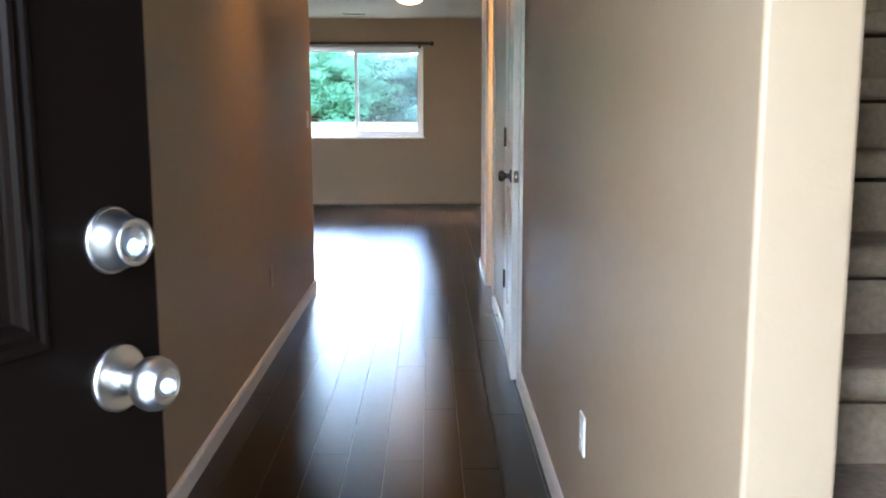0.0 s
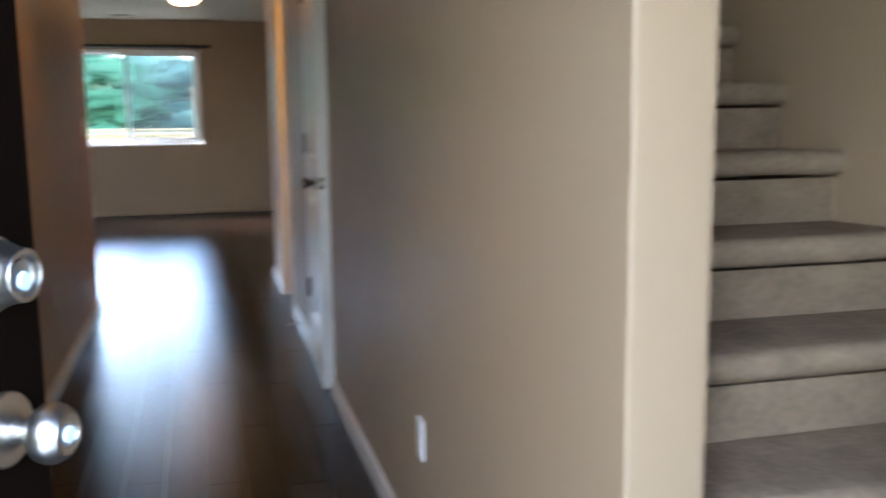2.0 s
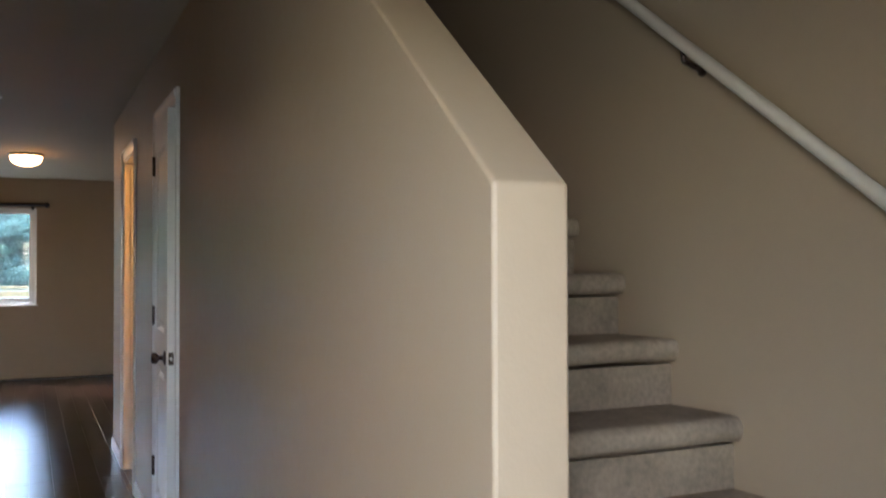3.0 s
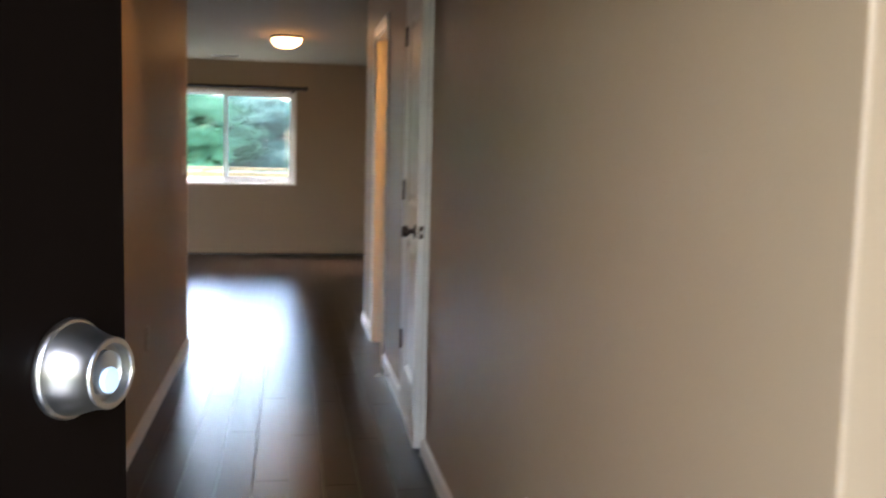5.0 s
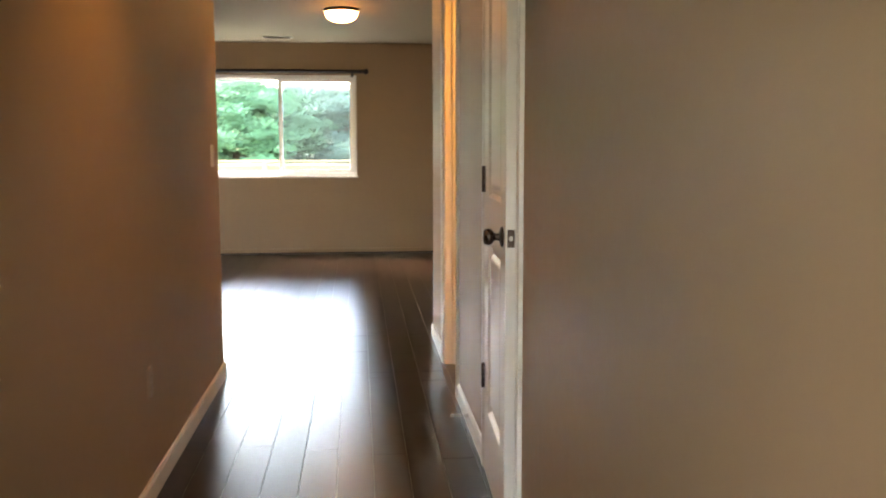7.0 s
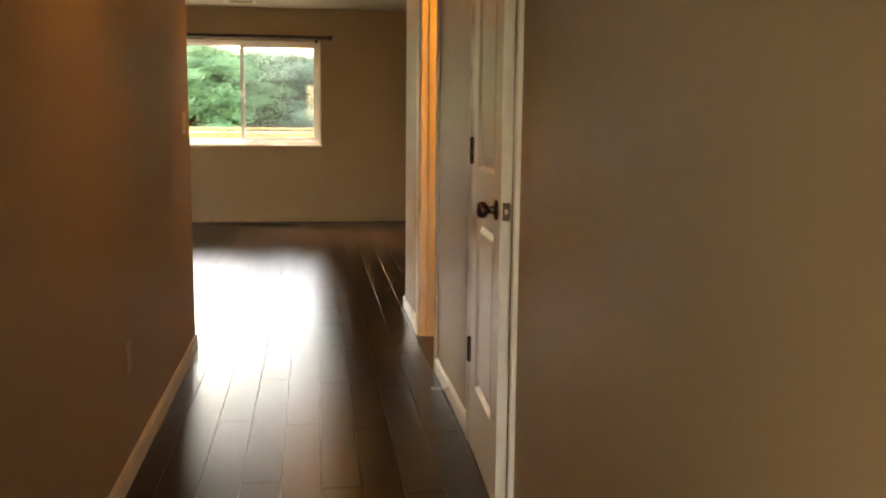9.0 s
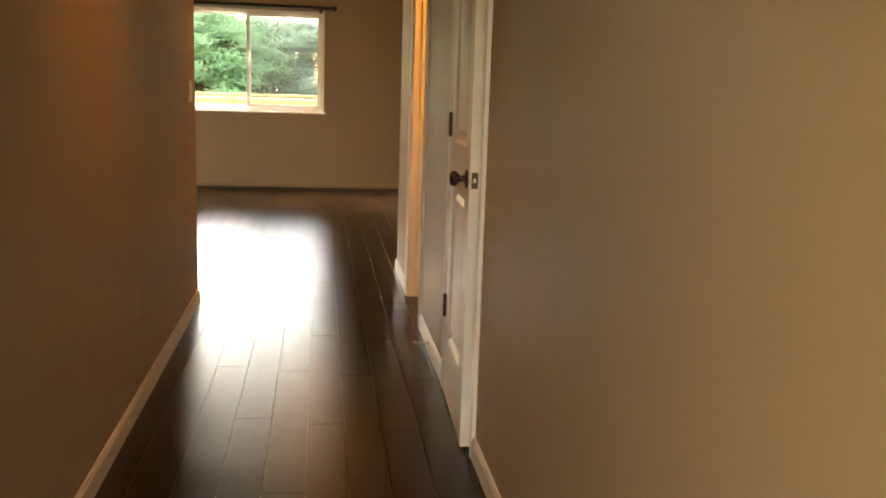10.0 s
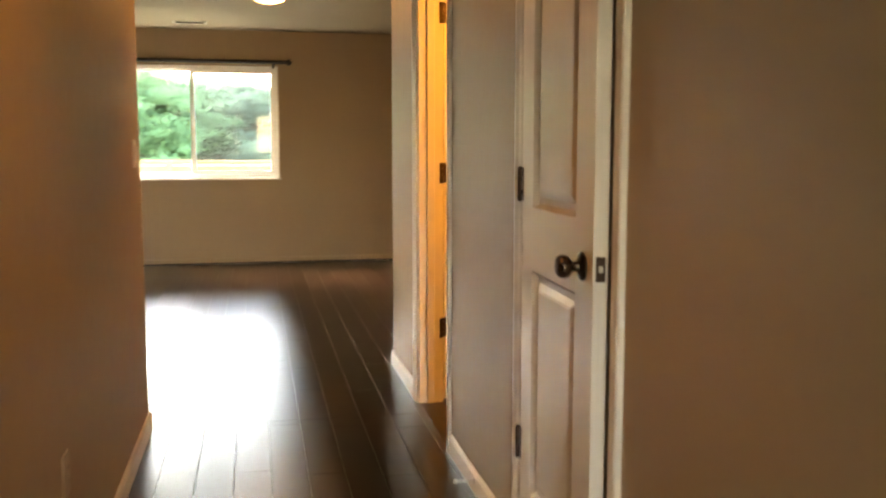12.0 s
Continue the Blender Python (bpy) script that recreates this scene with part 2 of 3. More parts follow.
structure("wall_living_left", boxes((LIV_L - 0.12, LIV_L, HALL_END_L - 0.12, FILL_Y0, 0, CEILING), (LIV_L - 0.12, LIV_L, FILL_Y1, FAR, 0, CEILING), (LIV_L - 0.12, LIV_L, FILL_Y0, FILL_Y1, FILL_Z1, CEILING)), PAINT, "greige painted living room side wall")
structure("wall_living_right", boxes((LIV_R, LIV_R + 0.12, 3.75, FAR, 0, CEILING)), PAINT, "greige painted living room side wall")
structure("wall_living_return", boxes((RIGHT + 0.12, LIV_R, HALL_END_R - 0.12, HALL_END_R, 0, CEILING)), PAINT, "greige painted wall at the hallway's end")
structure("wall_far", boxes(
    (LIV_L - 0.12, WIN_X0, FAR, FAR + 0.15, 0, CEILING), (WIN_X1, LIV_R + 0.12, FAR, FAR + 0.15, 0, CEILING),
    (WIN_X0, WIN_X1, FAR, FAR + 0.15, 0, WIN_Z0), (WIN_X0, WIN_X1, FAR, FAR + 0.15, WIN_Z1, CEILING)), PAINT, "greige painted far wall with a sliding window")
structure("wall_bath", boxes((RIGHT + 0.12, LIV_R, 3.75, 3.87, 0, CEILING)), PAINT, "painted wall of the small side room")
structure("wall_closet", boxes((RIGHT + 0.12, STAIR_R, 2.62, 2.7, 0, 2.2)), PAINT, "painted closet wall under the stairs")
structure("ceiling", boxes((LEFT - 0.12, RIGHT, FRONT, HALL_END_L, CEILING, 2.85), (LIV_L - 0.12, LIV_R + 0.12, HALL_END_L, FAR + 0.15, CEILING, 2.85), (RIGHT, LIV_R + 0.12, 3.5, HALL_END_L, CEILING, 2.85), (RIGHT + 0.13, STAIR_R, 2.62, 3.5, 2.3, 2.58)), CEIL, "flat painted ceiling with light texture", "ceiling")
structure("ceiling_stairwell", boxes((RIGHT, STAIR_R + 0.12, FRONT - 0.16, 3.5, 5.0, 5.1)), CEIL, "flat painted ceiling high above the stairs", "ceiling")
structure("roof", boxes((LIV_L - 0.4, LIV_R + 0.4, -1.6, FAR + 0.5, 5.12, 5.3)), CONCRETE, "plain roof slab over the house", "roof")


# ---- baseboards and casings ----
def baseboard(name, a, b, face, out, height=0.083, depth=0.013, paint=TRIM, label="white painted wooden baseboard"):
    """A board along one axis: a and b are its ends, face the wall's plane, out the side it stands proud on."""
    axis = "y" if out[0] else "x"
    d = depth * (out[0] or out[1])
    prof = [(face, 0), (face + d, 0), (face + d, height * 0.82), (face + d * 0.45, height), (face, height)]
    bm = prism(prof, a, b, "y" if axis == "y" else "x")
    return structure(name, bm, paint, label, "baseboard")


baseboard("baseboard", FRONT, HALL_END_L, LEFT, (1, 0))
long_board = baseboard("baseboard", POST_Y, CLOSET_Y0 - 0.07, RIGHT, (-1, 0))
for v in long_board.data.vertices:
    v.co.x -= max(0.0, 0.012 * (2.70 - v.co.y) / (2.70 - POST_Y))
baseboard("baseboard", CLOSET_Y1 + 0.07, BATH_Y0 - 0.07, RIGHT, (-1, 0))
baseboard("baseboard", BATH_Y1 + 0.07, HALL_END_R, RIGHT, (-1, 0))
baseboard("baseboard", LIV_L, LIV_R, FAR, (0, -1), 0.07, 0.011, PAINT, "low baseboard painted in the wall colour")
# dark strip standing in for the shade where wall meets floor
baseboard("shade_strip", LIV_L, LIV_R, FAR - 0.011, (0, -1), 0.02, 0.014, BASE_SHADE, "thin dark strip for the shade along the far wall's foot")
baseboard("baseboard", LIV_L, LEFT - 0.12, HALL_END_L, (0, 1))
baseboard("baseboard", RIGHT, LIV_R, HALL_END_R, (0, 1))


def casing(y0, y1, label):
    """Jamb, stop and moulded casing round an opening of the right-hand wall."""
    t = thing("door_casing", pose(0, 0, 0), label, "door frame", kind="structure")
    for ya, yb, side in ((y0, y0 - 0.062, -1), (y1, y1 + 0.062, 1)):
        prof = [(RIGHT, ya), (RIGHT - 0.008, ya), (RIGHT - 0.011, ya + side * 0.012), (RIGHT - 0.013, ya + side * 0.03), (RIGHT - 0.018, ya + side * 0.045), (RIGHT - 0.018, yb - side * 0.004), (RIGHT - 0.014, yb), (RIGHT, yb)]
        part("side_casing", prism(prof, 0, HEAD + 0.062, "z"), TRIM, t)
    hp = [(RIGHT, HEAD + 0.0), (RIGHT - 0.008, HEAD), (RIGHT - 0.013, HEAD + 0.03), (RIGHT - 0.0185, HEAD + 0.045), (RIGHT - 0.0185, HEAD + 0.062), (RIGHT, HEAD + 0.062)]
    part("head_casing", prism(hp, y0, y1, "y"), TRIM, t)
    part("jamb", boxes((RIGHT, RIGHT + 0.122, y0, y0 + 0.018, 0, HEAD - 0.002), bevel=0.001), TRIM, t)
    part("jamb", boxes((RIGHT, RIGHT + 0.122, y1 - 0.018, y1, 0, HEAD - 0.002), bevel=0.001), TRIM, t)
    part("head_jamb", boxes((RIGHT, RIGHT + 0.122, y0 + 0.018, y1 - 0.018, HEAD - 0.018, HEAD), bevel=0.001), TRIM, t)
    for yy in (y0 + 0.018, y1 - 0.029):
        part("door_stop", boxes((RIGHT + 0.042, RIGHT + 0.078, yy, yy + 0.011, 0, HEAD - 0.02), bevel=0.002), TRIM, t)
    return t


casing(CLOSET_Y0 - 0.012, CLOSET_Y1 + 0.012, "white painted moulded casing round a closet door")
bath_frame = casing(BATH_Y0, BATH_Y1, "white painted moulded casing round an open doorway")


def hinge(parent, x, y, z):
    bm = lathe([(0, -0.052), (0.005, -0.050), (0.008, -0.046), (0.008, 0.046), (0.005, 0.050), (0, 0.052)], 12, pose(x, y, z))
    h = part("hinge", bm, BRONZE, parent, "dark bronze hinge", True)
    part("hinge_leaf", boxes((x, x + 0.018, y + 0.0035, y + 0.0075, z - 0.048, z + 0.048), bevel=0.0008), BRONZE, h)
    return h


# ---- the closet door, slightly ajar ----
def panel_door(width, height, depth, holes, mat, parent, field=0.012):
    """A moulded door leaf in x 0..width, y 0..depth, z 0..height: frame pieces round recessed panels with raised fields."""
    zs = sorted({0.0, height, *[h[2] for h in holes], *[h[3] for h in holes]})
    xs0, xs1 = holes[0][0], holes[0][1]
    rows = [(0, xs0, 0, depth, 0, height), (xs1, width, 0, depth, 0, height)]
    spans = [(a, b) for a, b in zip(zs, zs[1:]) if not any(h[2] <= a and b <= h[3] for h in holes)]
    rows += [(xs0, xs1, 0, depth, a, b) for a, b in spans]
    part("leaf", boxes(*rows), mat, parent)
    for x0, x1, z0, z1 in holes:
        bm = bmesh.new()
        rings = []
        for inset, deep in ((0, 0.0), (0.004, 0.004), (0.009, 0.011), (0.013, field), (0.030, field), (0.046, 0.006), (0.054, 0.004)):
            rings.append([bm.verts.new(c) for c in ((x0 + inset, deep, z0 + inset), (x1 - inset, deep, z0 + inset), (x1 - inset, deep, z1 - inset), (x0 + inset, deep, z1 - inset))])
        for a, b in zip(rings, rings[1:]):
            for i in range(4):
                j = (i + 1) % 4
                bm.faces.new((a[i], a[j], b[j], b[i]))
        bm.faces.new(rings[-1])
        back = [bm.verts.new(c) for c in ((x0, depth, z0), (x1, depth, z0), (x1, depth, z1), (x0, depth, z1))]
        bm.faces.new(list(reversed(back)))
        bmesh.ops.recalc_face_normals(bm, faces=list(bm.faces))
        part("panel", bm, mat, parent)


def door_knob(parent, mat, m):
    bm = lathe([(0, 0), (0.033, 0), (0.034, 0.002), (0.0335, 0.005), (0.030, 0.008), (0.022, 0.010), (0.013, 0.013), (0.0115, 0.020), (0.012, 0.026), (0.017, 0.031), (0.0245, 0.037), (0.0275, 0.045), (0.0272, 0.052), (0.0245, 0.059), (0.019, 0.0635), (0.010, 0.0652), (0, 0.0655)], 40, m)
    knob = part("knob", bm, mat, parent, smooth=True)
    return knob


closet = thing("closet_door", pose(RIGHT - 0.017, CLOSET_Y1 - 0.017, 0.012, 0, 0, -90 - 2.2), "white moulded two-panel closet door standing slightly ajar", "door")
panel_door(0.637, 2.125, 0.035, [(0.115, 0.505, 0.258, 0.912), (0.115, 0.505, 1.09, 1.98)], DOORWHITE, closet, 0.016)
door_knob(closet, BRONZE, pose(0.565, 0, 0.983, 90, 0, 0))
part("latch_plate", boxes((0.636, 0.6385, 0.006, 0.029, 0.955, 1.012), bevel=0.0008), BRONZE, closet, "dark bronze latch plate")
part("latch_bolt", boxes((0.638, 0.6415, 0.012, 0.023, 0.976, 0.991), bevel=0.002), NICKEL, closet)
for hz in (0.38, 1.152, 1.92):
    hinge(closet, -0.006, -0.006, hz)

# ---- the open door of the small side room ----
bath_door = thing("side_room_door", pose(RIGHT + 0.128, BATH_Y1 - 0.002, 0.012, 0, 0, 3), "white moulded door standing open inside a side room", "door")
panel_door(0.695, 2.125, 0.035, [(0.13, 0.565, 0.258, 0.875), (0.13, 0.565, 1.085, 1.98)], DOORWHITE, bath_door)
door_knob(bath_door, BRONZE, pose(0.63, 0, 0.968, 90, 0, 0))
for hz in (0.368, 1.137, 1.905):
    part("hinge_plate", boxes((RIGHT + 0.104, RIGHT + 0.121, BATH_Y1 - 0.0205, BATH_Y1 - 0.0178, hz - 0.04, hz + 0.06)), BRONZE, bath_frame, "dark bronze hinge leaf on the jamb")
    hinge(bath_door, -0.004, -0.004, hz)


# ---- the dark entry door, standing open ----
def entry_door(m):
    t = thing("entry_door", m, "dark brown painted two-panel entry door standing open", "door")
    w, h, d = 0.914, 2.03, 0.045
    holes = [(0.165, 0.750, 1.085, 1.88), (0.165, 0.750, 0.23, 0.90)]
    rows = [(0, 0.165, 0, d, 0, h), (0.750, w, 0, d, 0, h), (0.165, 0.750, 0, d, 0, 0.23), (0.165, 0.750, 0, d, 0.90, 1.085), (0.165, 0.750, 0, d, 1.88, h)]
    part("leaf", boxes(*rows), DOORBROWN, t)
    for x0, x1, z0, z1 in holes:
        for nm, prof in (("moulding", ((-0.020, 0.0), (-0.019, -0.005), (-0.015, -0.008), (-0.010, -0.0085), (-0.006, -0.006), (-0.003, -0.0065), (0.002, -0.009), (0.007, -0.008), (0.010, -0.003), (0.012, 0.004), (0.014, 0.008))), ("panel", ((0.0135, 0.0075), (0.020, 0.009), (0.040, 0.013), (0.062, 0.0065), (0.066, 0.0055)))):
            bm = bmesh.new()
            rings = [[bm.verts.new(c) for c in ((x0 + i, y, z0 + i), (x1 - i, y, z0 + i), (x1 - i, y, z1 - i), (x0 + i, y, z1 - i))] for i, y in prof]
            for a, b in zip(rings, rings[1:]):
                for i in range(4):
                    j = (i + 1) % 4
                    bm.faces.new((a[i], a[j], b[j], b[i]))
            if nm == "panel":
                bm.faces.new(rings[-1])
                back = [bm.verts.new(c) for c in ((x0, d, z0), (x1, d, z0), (x1, d, z1), (x0, d, z1))]
                bm.faces.new(list(reversed(back)))
            bmesh.ops.recalc_face_normals(bm, faces=list(bm.faces))
            if nm == "moulding":
                for f in bm.faces:
                    if f.normal.y > 0.2:
                        f.normal_flip()
            part(nm, bm, DOORBROWN, t)
    for z in (1.018, 1.162):
        part("rosette", lathe([(0, 0), (0.0335, 0), (0.0345, 0.0015), (0.0345, 0.0045), (0.0335, 0.006), (0.031, 0.0068), (0, 0.0068)] if z > 1.1 else [(0, 0), (0.0345, 0), (0.0355, 0.0015), (0.0355, 0.005), (0.0345, 0.0065), (0.032, 0.0075), (0.026, 0.0068), (0.018, 0.0085), (0.0125, 0.014), (0, 0.014)], 48, pose(0.852, 0, z, 90, 0, 0)), NICKEL, t, "satin nickel rosette", True)
    m = pose(0.852, 0, 1.018, 90, 0, 0)
    knob = part("knob", lathe([(0, 0.010), (0.0118, 0.012), (0.0112, 0.020), (0.0118, 0.027), (0.0155, 0.032), (0.0220, 0.0365), (0.0268, 0.043), (0.0282, 0.050), (0.0272, 0.057), (0.0240, 0.063), (0.0195, 0.0665), (0.0190, 0.0672), (0.0182, 0.0672), (0.0178, 0.0655), (0.0170, 0.0655), (0.0166, 0.0672), (0.0130, 0.0676), (0.0120, 0.0660), (0, 0.0660)], 48, m), NICKEL, t, "satin nickel round knob", True)
    part("key_cylinder", lathe([(0, 0.0655), (0.0115, 0.0655), (0.0115, 0.0664), (0.0108, 0.0668), (0, 0.0668)], 28, m), STEEL, knob, "key cylinder face", True)
    part("keyhole_cover", lathe([(0, 0.0667), (0.0078, 0.0667), (0.0078, 0.0690), (0.0070, 0.0696), (0, 0.0698)], 24, m), DISC, knob, "pale blue keyhole disc")
    m = pose(0.852, 0, 1.162, 90, 0, 0)
    bolt = part("deadbolt", lathe([(0, 0.006), (0.0318, 0.0065), (0.0315, 0.0085), (0.0300, 0.013), (0.0272, 0.0205), (0.0252, 0.027), (0.0243, 0.0325), (0.0243, 0.0355), (0.0234, 0.0365), (0.0205, 0.0365), (0.0198, 0.0358), (0.0192, 0.0290), (0, 0.0288)], 48, m), NICKEL, t, "satin nickel deadbolt", True)
    part("key_cylinder", lathe([(0, 0.0285), (0.0150, 0.0285), (0.0150, 0.0325), (0.0140, 0.0332), (0, 0.0332)], 28, m), STEEL, bolt, "key cylinder face", True)
    part("keyhole_cover", lathe([(0, 0.033), (0.0088, 0.033), (0.0088, 0.0352), (0.0080, 0.0358), (0, 0.0360)], 24, pose(0.852, 0, 1.157, 90, 0, 0)), DISC, bolt, "pale blue keyhole disc")
    for z, hh in ((1.018, 0.028), (1.162, 0.028)):
        part("latch_plate", boxes((w - 0.001, w + 0.0015, 0.009, 0.036, z - hh, z + hh), bevel=0.0006), NICKEL, t, "satin nickel latch plate")
    for hz in (0.25, 1.02, 1.80):
        part("hinge", lathe([(0, -0.05), (0.006, -0.048), (0.006, 0.048), (0, 0.05)], 12, pose(-0.003, d + 0.004, hz)), NICKEL, t, "satin nickel hinge", True)
    return t


DOOR_ANGLE = 63
entry_door(pose(DOOR_X0 + 0.012, FRONT - 0.045, 0.012, 0, 0, 0) @ Matrix.Translation((0, 0.045, 0)) @ pose(0, 0, 0, 0, 0, DOOR_ANGLE) @ Matrix.Translation((0, -0.045, 0)))
ef = thing("entry_door_frame", pose(0, 0, 0), "white painted wooden frame round the entry door", "door frame", kind="structure")
part("jamb", boxes((DOOR_X0 - 0.028, DOOR_X0, FRONT - 0.158, FRONT + 0.002, 0, 2.06), bevel=0.002), TRIM, ef)
part("jamb", boxes((DOOR_X1, DOOR_X1 + 0.028, FRONT - 0.158, FRONT + 0.002, 0, 2.06), bevel=0.002), TRIM, ef)
part("head_jamb", boxes((DOOR_X0 - 0.028, DOOR_X1 + 0.028, FRONT - 0.158, FRONT + 0.002, 2.06, 2.088), bevel=0.002), TRIM, ef)
part("side_casing", boxes((DOOR_X1 + 0.01, DOOR_X1 + 0.075, FRONT, FRONT + 0.016, 0, 2.13), bevel=0.003), TRIM, ef)
part("threshold", boxes((DOOR_X0, DOOR_X1, FRONT - 0.16, FRONT + 0.01, -0.02, 0.014), bevel=0.004), BRONZE, ef, "dark metal threshold")


# ---- carpeted stairs ----
RISE, RUN, NOSE_1 = 0.1735, 0.2375, -0.846
stairs = thing("staircase", pose(0, 0, 0), "straight flight of stairs covered in taupe-grey carpet", "stairs")


def carpet_step(k):
    x0, x1 = RIGHT + 0.122, STAIR_R
    z, y = RISE * k, NOSE_1 + RUN * (k - 1)
    n = 26
    # tread with a padded nose, a little uneven along its width
    prof = [(y + RUN + 0.034, z - 0.03), (y + RUN + 0.034, z - 0.004), (y + RUN * 0.6, z - 0.002), (y + 0.06, z)]
    prof += [(y + 0.024 - 0.024 * math.sin(a), z - 0.030 + 0.030 * math.cos(a)) for a in [math.pi * i / 8 for i in range(9)]]
    prof += [(y + 0.07, z - 0.060)]
    bm = bmesh.new()
    cols = []
    for i in range(n + 1):
        x = x0 + (x1 - x0) * i / n
        col = []
        for j, (py, pz) in enumerate(prof):
            v = noise.noise_vector((x * 7, py * 5 + k * 3.1, pz * 5))
            amp = 0.004 if 2 <= j < len(prof) - 1 else 0.0
            col.append(bm.verts.new((x, py + v.y * amp, pz + v.z * amp)))
        cols.append(col)
    for a, b in zip(cols, cols[1:]):
        for j in range(len(prof) - 1):
            bm.faces.new((a[j], b[j], b[j + 1], a[j + 1]))
    bmesh.ops.recalc_face_normals(bm, faces=list(bm.faces))
    tread = part("tread", bm, CARPET, stairs, "taupe-grey carpeted tread", True)
    part("riser", boxes((x0, x1, y + 0.034, y + 0.052, z - RISE - 0.003, z - 0.069)), CARPET, stairs, "taupe-grey carpeted riser")


for k in range(1, 16):
    carpet_step(k)
part("landing", boxes((RIGHT + 0.122, STAIR_R, NOSE_1 + RUN * 15 + 0.03, 3.5, RISE * 15 - 0.02, RISE * 15)), CARPET, stairs)

# ---- handrail ----
rail = thing("handrail", pose(0, 0, 0), "pale tan painted wooden handrail on dark wall brackets", "handrail")
RX, RZ0, RS = STAIR_R - 0.065, 1.624, 0.737


def rail_z(y):
    return RZ0 + RS * y


bm = bmesh.new()
ring = [(0.016 * math.cos(a), 0.0165 * math.sin(a)) for a in [2 * math.pi * i / 16 for i in range(16)]]
ends = []
for y in (-0.75, 2.3):
    ends.append([bm.verts.new((RX + px, y - pz * 0.58, rail_z(y) + pz * 0.82)) for px, pz in ring])
for i in range(16):
    j = (i + 1) % 16
    bm.faces.new((ends[0][i], ends[0][j], ends[1][j], ends[1][i]))
bm.faces.new(ends[0])
bm.faces.new(ends[1])
bmesh.ops.recalc_face_normals(bm, faces=list(bm.faces))
part("rail", bm, RAIL, rail, "pale tan painted rail", True)
for y in (-0.40, 0.476, 1.35, 2.2):
    z = rail_z(y)
    bm = tube((RX, y, z - 0.018), (RX + 0.004, y, z - 0.045), 0.007)
    part("bracket", bm, BRONZE, rail, "dark bronze bracket", True)
    part("bracket", tube((RX + 0.004, y, z - 0.045), (STAIR_R - 0.004, y, z - 0.062), 0.007), BRONZE, rail, "dark bronze bracket", True)
    part("bracket_plate", lathe([(0, 0), (0.017, 0), (0.016, 0.004), (0, 0.005)], 20, pose(STAIR_R, y, z - 0.062, 0, -90, 0)), BRONZE, rail, "dark bronze wall plate")


# ---- outlets and switch ----
def wall_plate(m, label, kind_name, plastic=PLATE):
    """A plate on a wall: local x is along the wall, z up, -y out of the wall."""
    t = thing(kind_name, m, label, "switch" if kind_name == "light_switch" else "outlet")
    part("plate", boxes((-0.035, 0.035, -0.0065, 0, -0.0575, 0.0575), bevel=0.003, segments=2), plastic, t)
    if kind_name == "light_switch":
        part("rocker", prism([(-0.0065, -0.033), (-0.008, -0.033), (-0.0125, 0.033), (-0.0065, 0.033)], -0.0165, 0.0165, "x"), plastic, t)
    else:
        for z in (-0.0195, 0.0195):
            sock = part("socket", boxes((-0.0165, 0.0165, -0.0085, -0.006, z - 0.0145, z + 0.0145), bevel=0.001), plastic, t)
            for x in (-0.006, 0.006):
                part("slot", boxes((x - 0.0012, x + 0.0012, -0.0088, -0.0083, z - 0.003, z + 0.006)), SLOT, sock)
        part("screw", lathe([(0, 0), (0.003, 0), (0.002, 0.001), (0, 0.0012)], 10, pose(0, -0.0065, 0, 90, 0, 0)), NICKEL, t)
    return t


wall_plate(pose(RIGHT - 0.0071, 1.03, 0.42, 0, 0, -90), "ivory plastic double outlet low on the hallway wall", "wall_outlet")
wall_plate(pose(LEFT, 3.385, 0.434, 0, 0, 90), "tan plastic double outlet low on the hallway wall", "wall_outlet", TAN_PLATE)
wall_plate(pose(LEFT, 4.965, 1.245, 0, 0, 90), "ivory plastic rocker light switch by the wall's end", "light_switch")

# ---- spring door stop on the baseboard ----
stop = thing("door_stop", pose(RIGHT - 0.013, 4.12, 0.055), "metal spring door stop on the baseboard", "door stop")
part("base", lathe([(0, 0), (0.011, 0), (0.011, 0.003), (0.006, 0.006), (0, 0.006)], 16, pose(0, 0, 0, 0, -90, 0)), NICKEL, stop)
bm = bmesh.new()
turns, seg, wire = 14, 12, 0.0012
prev = None
for i in range(turns * seg + 1):
    a = 2 * math.pi * i / seg
    c = Vector((-0.006 - 0.062 * i / (turns * seg), 0.0052 * math.cos(a), 0.0052 * math.sin(a)))
    o = Vector((0, math.cos(a), math.sin(a)))
    loop = [bm.verts.new(c + o * wire * p + Vector((wire * q, 0, 0))) for p, q in ((1, 0), (0, 1), (-1, 0), (0, -1))]
    if prev:
        for e in range(4):
            bm.faces.new((prev[e], prev[(e + 1) % 4], loop[(e + 1) % 4], loop[e]))
    prev = loop
part("spring", bm, NICKEL, stop, smooth=True)
part("tip", lathe([(0, 0), (0.007, 0), (0.0075, 0.010), (0.005, 0.014), (0, 0.014)], 16, pose(-0.066, 0, 0, 0, -90, 0)), RUBBER, stop, "white rubber tip")


